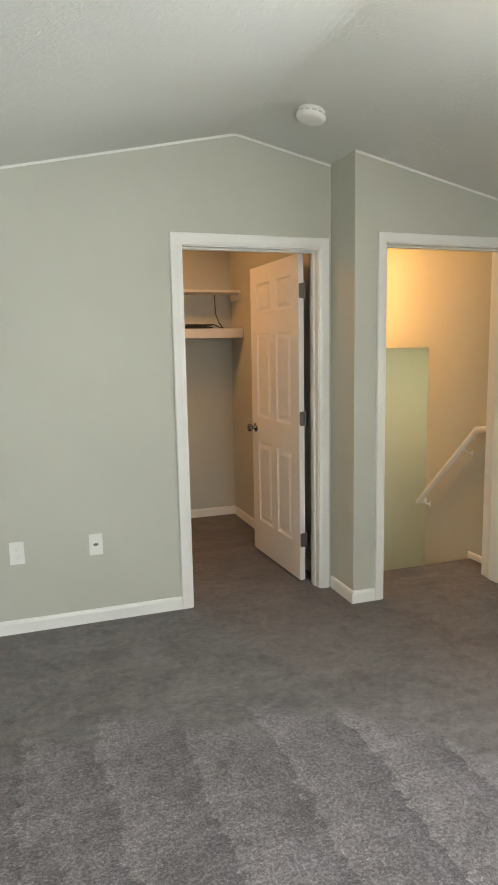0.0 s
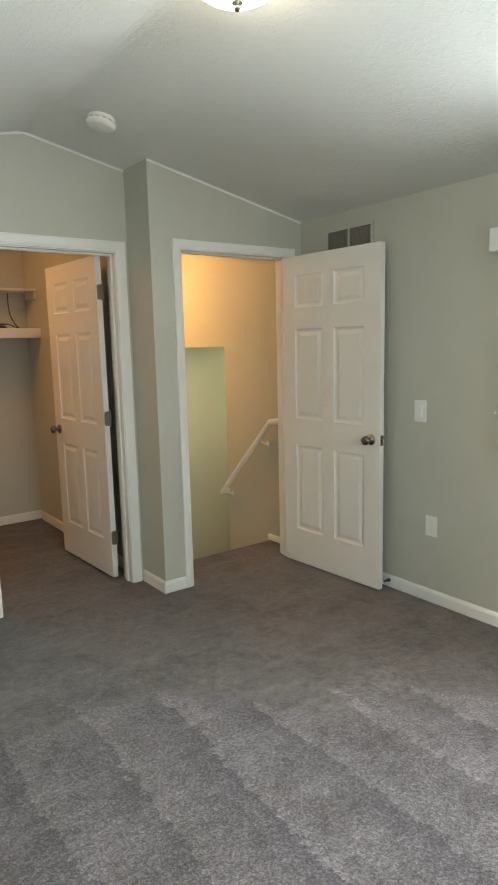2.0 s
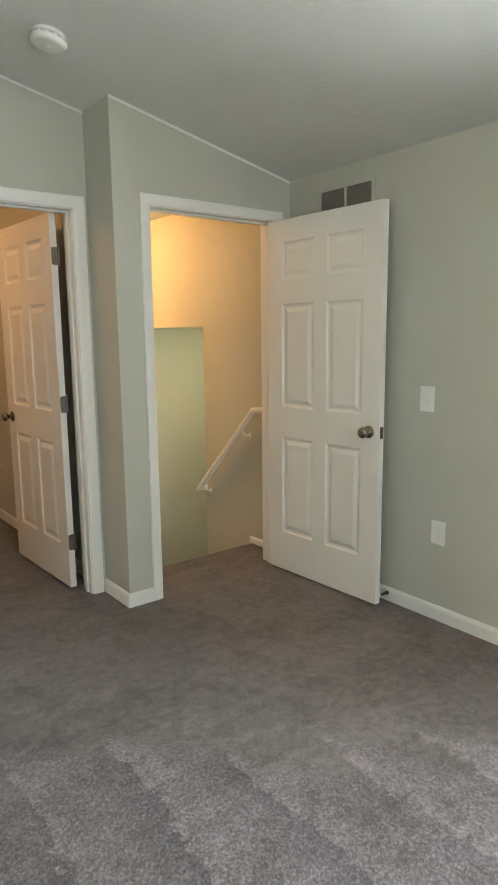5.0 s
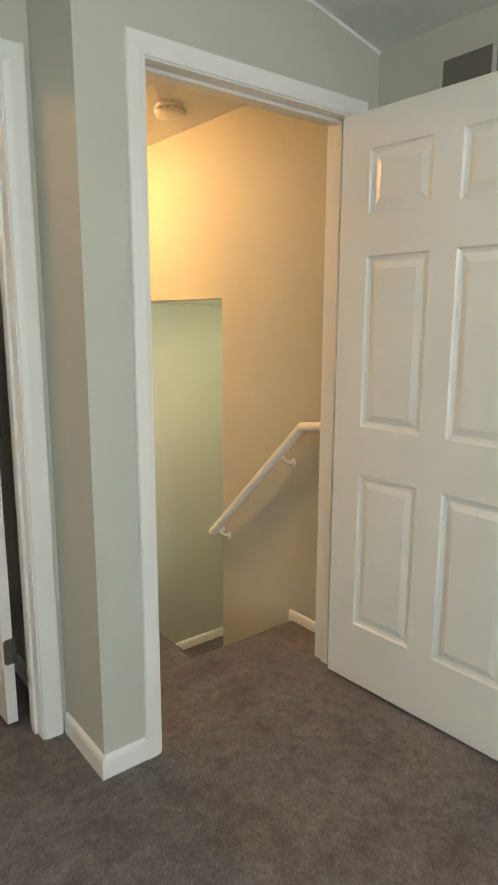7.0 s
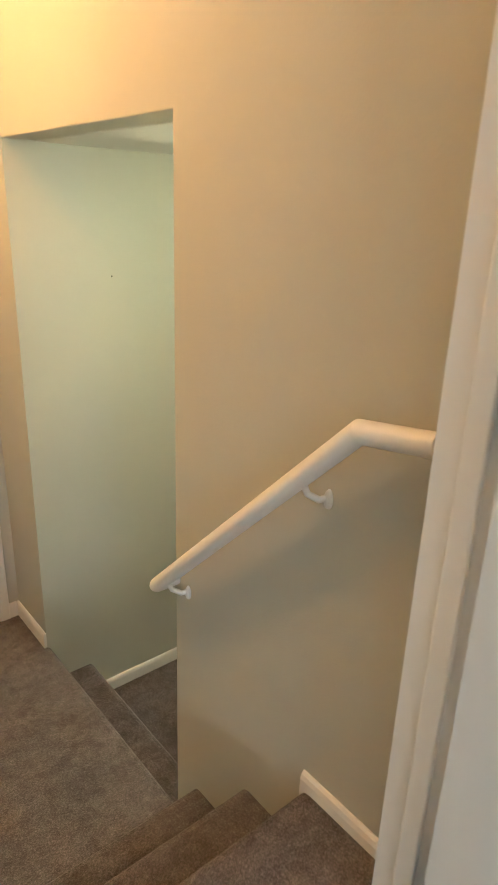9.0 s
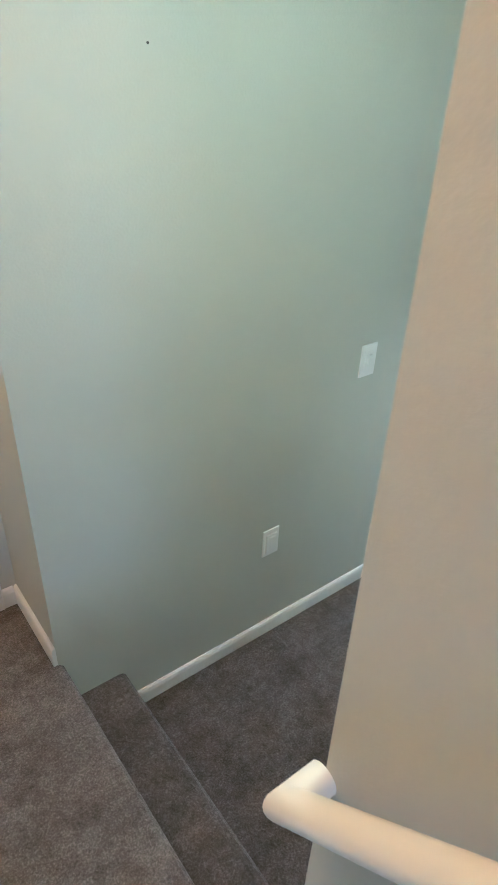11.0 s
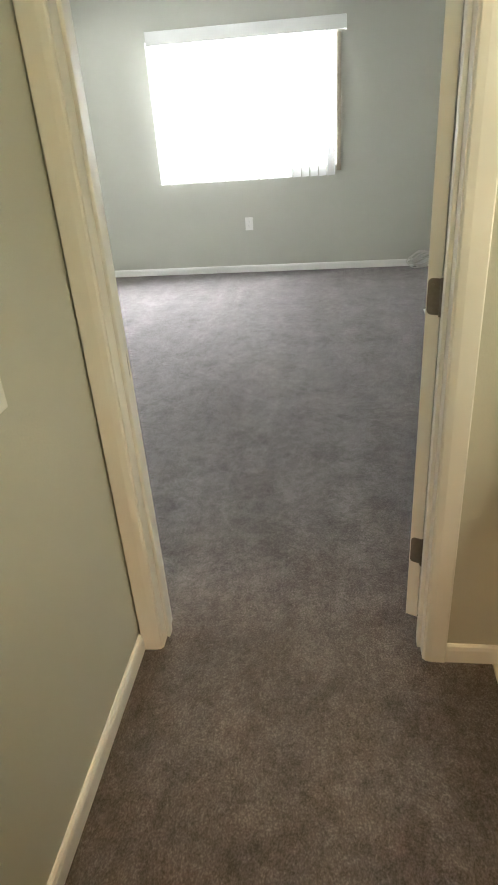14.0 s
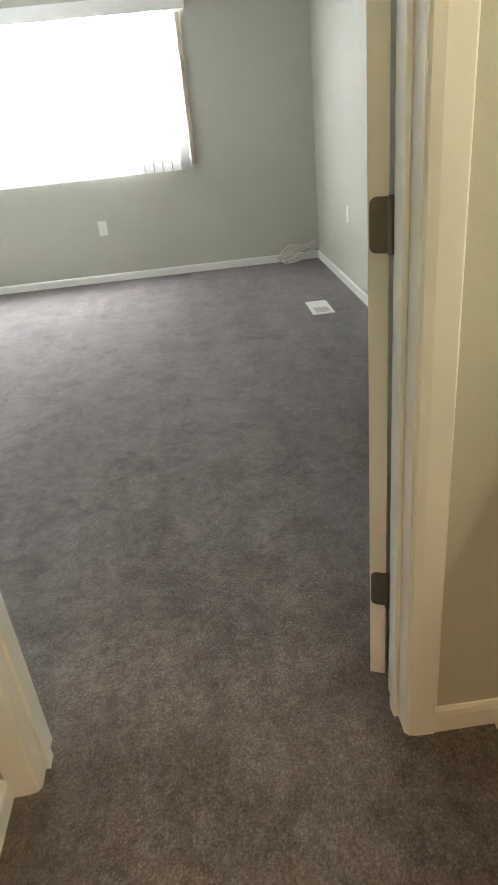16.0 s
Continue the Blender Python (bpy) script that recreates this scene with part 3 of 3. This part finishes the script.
# ---- wall plates ----
def plate(name, m, kind_of, label, category, w=0.072, h=0.118):
    """Face toward -y, centred at the origin."""
    r = thing(name, m, label, category)
    part("cover", box(-w / 2, w / 2, -0.006, 0, -h / 2, h / 2, 0.0025), PLASTIC, r)
    if kind_of == "switch":
        part("rocker_frame", box(-0.0175, 0.0175, -0.0075, -0.005, -0.034, 0.034, 0.001), PLASTIC, r)
        part("rocker", prism([(-0.0075, -0.031), (-0.0125, -0.029), (-0.0085, 0.029), (-0.007, 0.031)], "x", -0.014, 0.014), PLASTIC, r)
    elif kind_of == "dimmer":
        part("rocker_frame", box(-0.0175, 0.0175, -0.0075, -0.005, -0.034, 0.034, 0.001), PLASTIC, r)
        part("toggle", box(-0.006, 0.012, -0.014, -0.0065, -0.012, 0.022, 0.002), PLASTIC, r)
    elif kind_of == "outlet":
        for dz in (-0.021, 0.021):
            s = part("socket", box(-0.016, 0.016, -0.0075, -0.005, dz - 0.014, dz + 0.014, 0.001), PLASTIC, r)
            for dx in (-0.0065, 0.0065):
                part("slot", box(dx - 0.001, dx + 0.001, -0.0078, -0.0072, dz - 0.002, dz + 0.007), SHADE_GREY, s)
            part("slot", box(-0.002, 0.002, -0.0078, -0.0072, dz - 0.010, dz - 0.006), SHADE_GREY, s)
    elif kind_of == "guarded":
        part("flap_cover", box(-0.024, 0.024, -0.012, -0.005, -0.043, 0.040, 0.002), PLASTIC, r)
        part("latch", box(-0.012, 0.016, -0.015, -0.011, 0.022, 0.030, 0.001), PLASTIC, r)
    elif kind_of == "coax":
        part("jack", lathe([(0.009, -0.005), (0.009, -0.008), (0.005, -0.008), (0.005, -0.014)], 12, "y"), HINGE, r, "small metal cable jack")
        part("jack_surround", box(-0.013, 0.013, -0.0072, -0.005, -0.005, 0.005, 0.001), DARK, r)
    else:
        for dz in (-0.042, 0.042):
            part("screw", lathe([(0.003, -0.005), (0.003, -0.0072)], 8, "y") if dz < 0 else box(-0.003, 0.003, -0.0072, -0.005, dz - 0.003, dz + 0.003, 0.001), PLASTIC, r)
    return r


FACE_X, FACE_Y = -90, 0   # turned to face -x, or facing -y
plate("electrical_outlet", pose(-0.131, YC, 0.440), "outlet", "white duplex outlet on the grey wall", "outlet", 0.074, 0.122)
plate("cable_jack_plate", pose(0.275, YC, 0.440), "coax", "white wall plate with a small cable jack", "wall plate")
plate("light_switch", pose(XR, 2.114, 1.094, 0, 0, FACE_X), "switch", "white rocker light switch beside the open door", "switch", 0.08, 0.122)
plate("electrical_outlet", pose(XR, 2.022, 0.446, 0, 0, FACE_X), "outlet", "white duplex outlet on the grey wall", "outlet", 0.078, 0.118)
plate("light_switch", pose(4.034, YG, 0.112), "dimmer", "white switch with a small slider on the hall wall", "switch")
plate("electrical_outlet", pose(3.655, YG, -0.512), "guarded", "white outlet with a protective cover in the hall", "outlet")
plate("electrical_outlet", pose(XW, 5.364, -0.522, 0, 0, FACE_X), "outlet", "white outlet below the bedroom window", "outlet", 0.075, 0.12)
plate("electrical_outlet", pose(8.30, YR, -0.46, 0, 0, 180), "outlet", "white outlet on the side wall", "outlet")


# ---- return air vent ----
vent = thing("air_vent", pose(XR, 2.668, 2.088), "painted wall return vent with two louvred bays", "vent")
VW, VH = 0.40, 0.19
for x0, x1, z0, z1 in ((-VW / 2, VW / 2, VH / 2 - 0.02, VH / 2), (-VW / 2, VW / 2, -VH / 2, -VH / 2 + 0.02), (-VW / 2, -VW / 2 + 0.022, -VH / 2 + 0.02, VH / 2 - 0.02), (VW / 2 - 0.022, VW / 2, -VH / 2 + 0.02, VH / 2 - 0.02), (-0.008, 0.008, -VH / 2 + 0.02, VH / 2 - 0.02)):
    part("frame", box(-0.009, 0, x0, x1, z0, z1, 0.002), WALL, vent)
part("backing", box(-0.006, -0.0005, -VW / 2 + 0.01, VW / 2 - 0.01, -VH / 2 + 0.01, VH / 2 - 0.01), GRILLE, vent)
for i in range(24):
    z = -VH / 2 + 0.022 + i * 0.0062
    part("slat", prism([(-0.0085, z), (-0.0080, z + 0.0008), (-0.0062, z + 0.0034), (-0.0066, z + 0.0026)], "y", -VW / 2 + 0.02, VW / 2 - 0.02), GRILLE, vent)

# ---- smoke detectors ----
def detector(m, label):
    s = thing("smoke_detector", m, label, "smoke detector")
    part("base_plate", lathe([(0.062, 0.0), (0.064, -0.004), (0.064, -0.012), (0.055, -0.014)], 40), PLASTIC, s, "", True)
    part("housing", lathe([(0.056, -0.010), (0.070, -0.016), (0.072, -0.030), (0.066, -0.043), (0.050, -0.048), (0.0, -0.049)], 40), PLASTIC, s, "", True)
    for i in range(14):
        a = 2 * math.pi * i / 14
        bm = box(0.0700, 0.0728, -0.010, 0.010, -0.028, -0.022)
        bmesh.ops.rotate(bm, matrix=Matrix.Rotation(a, 3, "Z"), verts=bm.verts)
        part("slot", bm, SHADE_GREY, s)
    part("button", lathe([(0.010, -0.0488), (0.010, -0.051), (0.008, -0.052), (0, -0.052)], 16), PLASTIC, s)
    return s


tilt = math.degrees(math.atan(SLOPE))
detector(pose(1.335, 2.87, RIDGE_Z - SLOPE * (1.335 - RIDGE), 0, tilt, 0), "white round smoke detector on the sloped ceiling")
detector(pose(2.585, 4.115, 2.295), "white round smoke detector above the stairs")


# ---- ceiling lights ----
def dome_light(m, bowl, label, radius=0.15):
    s = thing("ceiling_light", m, label, "ceiling light")
    part("canopy", lathe([(radius * 0.55, 0.02), (radius * 0.55, -0.02), (radius * 0.35, -0.03), (0.02, -0.032)], 40), NICKEL, s, "", True)
    rings = [(radius * math.cos(radians(a)), -0.045 - 0.095 * math.sin(radians(a)) * radius / 0.15) for a in range(0, 90, 9)]
    part("glass_bowl", lathe(rings + [(0.004, -0.045 - 0.095 * radius / 0.15)], 40), bowl, s, "lit frosted glass bowl", True)
    zz = -0.045 - 0.095 * radius / 0.15
    part("finial", lathe([(0.016, zz + 0.002), (0.018, zz - 0.004), (0.008, zz - 0.010), (0.011, zz - 0.016), (0.008, zz - 0.024), (0.0, zz - 0.028)], 20), NICKEL, s, "brass-coloured finial", True)
    return s


dome_light(pose(1.14, 1.475, RIDGE_Z - 0.012), BOWL, "lit frosted bowl ceiling light with a metal finial")
dome_light(pose(2.13, 4.78, 2.295), WARM_BOWL, "warm lit bowl ceiling light above the stairs", 0.13)
dome_light(pose(0.55, 4.45, 2.42), CLOSET_BOWL, "warm lit bowl light on the closet ceiling", 0.12)
dome_light(pose(3.42, 4.32, 1.468), HALL_BOWL, "lit bowl light on the hall ceiling", 0.12)


dome_light(pose(4.02, 3.42, 1.468), BATH_BOWL, "lit bowl light on the bathroom ceiling", 0.13)


# ---- windows ----
def window(name, x, y0, y1, z0, z1, label):
    w = thing(name, pose(0, 0, 0), label, "window", kind="structure")
    a, b = x + 0.05, x + 0.12
    t = 0.045
    f = part("window_frame", box(a, b, y0, y0 + t, z0, z1, 0.004), VINYL, w)
    part("window_frame", box(a, b, y1 - t, y1, z0, z1, 0.004), VINYL, w)
    part("window_frame", box(a, b, y0 + t, y1 - t, z0, z0 + t, 0.004), VINYL, w)
    part("window_frame", box(a, b, y0 + t, y1 - t, z1 - t, z1, 0.004), VINYL, w)
    m = (y0 + y1) / 2
    part("meeting_stile", box(a + 0.01, b - 0.005, m - 0.022, m + 0.022, z0 + t, z1 - t, 0.003), VINYL, w)
    for u0, u1 in ((y0 + t, m - 0.022), (m + 0.022, y1 - t)):
        for p0, p1, q0, q1 in ((u0, u0 + 0.022, z0 + t, z1 - t), (u1 - 0.022, u1, z0 + t, z1 - t), (u0 + 0.022, u1 - 0.022, z0 + t, z0 + t + 0.022), (u0 + 0.022, u1 - 0.022, z1 - t - 0.022, z1 - t)):
            part("sash", box(a + 0.02, a + 0.045, p0, p1, q0, q1, 0.002), TAN, w, "tan sash rail")
        g = part("pane", box(a + 0.030, a + 0.034, u0 + 0.02, u1 - 0.02, z0 + t + 0.02, z1 - t - 0.02), GLASS, w)
        g.visible_shadow = False
    part("window_sill", box(x - 0.018, a, y0 - 0.02, y1 + 0.02, z0 - 0.018, z0 + 0.002, 0.003), VINYL, w)
    return w


window("window_1", XR, WIN_Y0, WIN_Y1, WIN_Z0, WIN_Z1, "white vinyl sliding window with tan sashes")
window("window_2", XW, W2_Y0, W2_Y1, W2_Z0, W2_Z1, "white vinyl sliding window behind vertical blinds")


def vane_mesh(length, width=0.089):
    """A slightly curved hanging vane, centred on z's axis, from z = 0 down."""
    bm = bmesh.new()
    cols = []
    for i in range(7):
        u = -1 + i / 3
        x, y = u * width / 2, 0.006 * (1 - u * u)
        cols.append([bm.verts.new((x, y, 0)), bm.verts.new((x, y, -length))])
    for p, q in zip(cols, cols[1:]):
        bm.faces.new((p[0], p[1], q[1], q[0]))
    bmesh.ops.solidify(bm, geom=bm.faces, thickness=0.0012)
    return bm


def vane_blind(name, x, y0, y1, z_top, z_bottom, vanes, label):
    """vanes: (y, turn in degrees) of each vane; valance from y0 to y1 stands off the wall at x."""
    b = thing(name, pose(0, 0, 0), label, "blind")
    part("valance", box(x - 0.105, x - 0.093, y0, y1, z_top, z_top + 0.105, 0.004), VINYL, b, "white valance board")
    part("valance_end", box(x - 0.093, x, y0, y0 + 0.012, z_top, z_top + 0.105, 0.003), VINYL, b)
    part("valance_end", box(x - 0.093, x, y1 - 0.012, y1, z_top, z_top + 0.105, 0.003), VINYL, b)
    part("valance_top", box(x - 0.093, x, y0 + 0.012, y1 - 0.012, z_top + 0.095, z_top + 0.105), VINYL, b)
    part("head_track", box(x - 0.078, x - 0.035, y0 + 0.03, y1 - 0.03, z_top + 0.03, z_top + 0.07, 0.004), VINYL, b)
    first = None
    for y, turn in vanes:
        if first is None:
            first = part("vane", vane_mesh(z_top + 0.03 - z_bottom), VANE, b, "translucent white vane", True)
            v = first
        else:
            v = new("vane", first.data)
            v.parent = b
        v.matrix_basis = pose(x - 0.056, y, z_top + 0.03, 0, 0, turn)
    return b


vane_blind("vertical_blind", XR, -0.10, 1.650, 1.895, 0.92,
           [(1.575, 33), (1.405, 33), (1.235, 33), (1.065, 33), (0.895, 33), (0.725, 33)] + [(-0.02 + 0.03 * i, 20 + 4 * (i % 3)) for i in range(8)], "white vertical blind drawn open at the window")
wander = random.Random(5)
vane_blind("vertical_blind", XW, 4.43, 6.155, 1.008, -0.118,
           [(4.565 + 0.0785 * i, 90 + 36 + wander.uniform(-9, 9)) for i in range(21)], "white vertical blind closed over a bright window")
tagged(put_mesh("trim", box(XW - 0.03, XW, 4.474, 4.516, -0.085, 1.0, 0.004), TAN), "tan strip beside the bright window", "trim", kind="structure")
# plain window in the wall behind the walk
back_window = thing("window_3", pose(0, 0, 0), "white vinyl window in the back wall", "window", kind="structure")
for x0, x1, z0, z1 in ((-0.5, -0.45, 0.9, 2.0), (1.25, 1.3, 0.9, 2.0), (-0.45, 1.25, 0.9, 0.95), (-0.45, 1.25, 1.95, 2.0), (0.38, 0.42, 0.95, 1.95)):
    part("window_frame", box(x0, x1, YB - 0.12, YB - 0.05, z0, z1, 0.003), VINYL, back_window)

# ---- closet ----
for z0, z1, d in ((1.578, 1.655, 0.32), (1.945, 1.968, 0.30)):
    s = thing("closet_shelf", pose(0, 0, 0), "painted wooden closet shelf", "shelf", "closet shelves")
    part("board", box(XL, XJ - 0.008, 5.36 - d, 5.318, z1 - 0.02, z1, 0.002), SHELF, s)
    if z1 - z0 > 0.04:
        part("fascia", box(XL, XJ - 0.008, 5.36 - d - 0.018, 5.36 - d, z0, z1 + 0.001, 0.003), SHELF, s)
    part("cleat", box(XJ - 0.024, XJ - 0.006, 5.36 - d + 0.01, 5.318, z1 - 0.075, z1 - 0.021, 0.002), SHELF, s)
cord = thing("cord", pose(1.30, 5.12, 1.656), "black cord lying in loops on the closet shelf", "cord")
pts = []
for i in range(120):
    a = i * 0.30
    r = 0.075 + 0.025 * math.sin(i * 0.37)
    pts.append((r * 1.5 * math.cos(a), 0.7 * r * math.sin(a), 0.006 + 0.00025 * i + 0.004 * math.sin(i * 0.9)))
part("loops", tube(pts, 0.0045, 6), BLACK, cord, "", True)
part("tail", tube([(0.10, 0.0, 0.03), (0.16, -0.02, 0.035), (0.22, 0.02, 0.012), (0.27, 0.08, 0.006)], 0.004, 6), BLACK, cord, "", True)
part("riser", tube([(0.27, 0.08, 0.006), (0.245, 0.12, 0.05), (0.225, 0.15, 0.12), (0.222, 0.16, 0.20), (0.225, 0.17, 0.288)], 0.004, 6), DARK, cord, "", True)

# ---- bathroom vanity beside the doorway ----
vanity = thing("vanity", pose(0, 0, LOW + 0.002), "white-topped bathroom vanity against the wall", "vanity")
part("cabinet", box(4.02, XB, 3.35, 4.015, 0.09, 0.735, 0.002), SHADE_GREY, vanity, "grey cabinet body")
part("toe_kick", box(4.08, XB, 3.36, 4.010, 0.0, 0.09), SHADE_GREY, vanity)
part("countertop", box(3.99, XB, 3.33, 4.042, 0.735, 0.812, 0.006), PLASTIC, vanity, "white moulded countertop")
part("backsplash", box(XB - 0.02, XB, 3.33, 4.040, 0.824, 0.890, 0.005), PLASTIC, vanity)
part("caulk_line", box(XB - 0.012, XB, 3.34, 4.030, 0.811, 0.825), TAN, vanity)

# ---- small things ----
stop_ = thing("door_stop", pose(XR - 0.013, 2.317, 0.045), "small spring door stop on the baseboard", "door stop")
part("base", lathe([(0.012, 0.0), (0.012, -0.006), (0.006, -0.008)], 14, "x"), NICKEL, stop_)
part("spring", tube([(-0.006 - 0.0007 * i, 0.006 * math.cos(i * 0.9), 0.006 * math.sin(i * 0.9)) for i in range(80)], 0.0013, 5), NICKEL, stop_)
part("tip", lathe([(0.008, -0.060), (0.009, -0.070), (0.006, -0.074)], 12, "x"), PLASTIC, stop_, "white rubber tip")
tagged(put_mesh("wall_peg", lathe([(0.006, 0), (0.009, -0.012), (0.006, -0.02)], 12, "x"), PLASTIC), "small clear cord peg on the wall", "peg").location = (XR, 1.64, 1.12)
tagged(put_mesh("nail_hole", lathe([(0.0028, 0.0), (0.0028, -0.0012)], 10, "y"), DARK), "small dark nail hole in the hall wall", "nail hole").location = (3.236, YG, 1.003)

reg = thing("floor_register", pose(7.84, 3.775, LOW), "white metal floor register set in the carpet", "floor vent")
part("flange", box(-0.16, 0.16, -0.075, 0.075, 0.0, 0.008, 0.003), PLASTIC, reg)
part("opening", box(-0.13, -0.01, -0.05, 0.05, 0.0075, 0.0088), GRILLE, reg)
for i in range(9):
    y = -0.045 + i * 0.0112
    part("slat", box(-0.128, 0.128, y - 0.002, y + 0.002, 0.008, 0.0105), PLASTIC, reg)

coil = thing("cable_coil", pose(9.36, 3.66, LOW), "coil of pale cable lying in the corner", "cable")
wr = random.Random(3)
for k in range(6):
    r, lean = 0.10 + 0.03 * wr.random(), 0.35 + 0.25 * wr.random()
    cx, cy = wr.uniform(-0.02, 0.03), wr.uniform(-0.05, 0.05)
    loop = [(cx + r * lean * math.cos(a) * 0.7, cy + 1.35 * r * math.sin(a), 0.085 + 0.077 * math.cos(a + 0.4 * k) * (0.8 + 0.2 * math.sin(3 * a)) + 0.004 * k) for a in [i * 2 * math.pi / 32 for i in range(33)]]
    part("loop", tube(loop, 0.006, 8), CABLE, coil, "", True)


# thin paint lines where the walls meet the vault
def paint_line(x0, x1, y):
    def z(x):
        return RIDGE_Z - SLOPE * abs(x - RIDGE)
    pts = [(x0, z(x0))] + ([(RIDGE, z(RIDGE))] if x0 < RIDGE < x1 else []) + [(x1, z(x1))]
    low = [(x, v - 0.012) for x, v in pts[::-1]]
    tagged(put_mesh("trim", prism(pts + low, "y", y - 0.003, y + 0.001), TRIM), "thin white paint line under the ceiling", "trim", kind="structure")


paint_line(XL, XJ, YC)
paint_line(XJ, XR, YD)
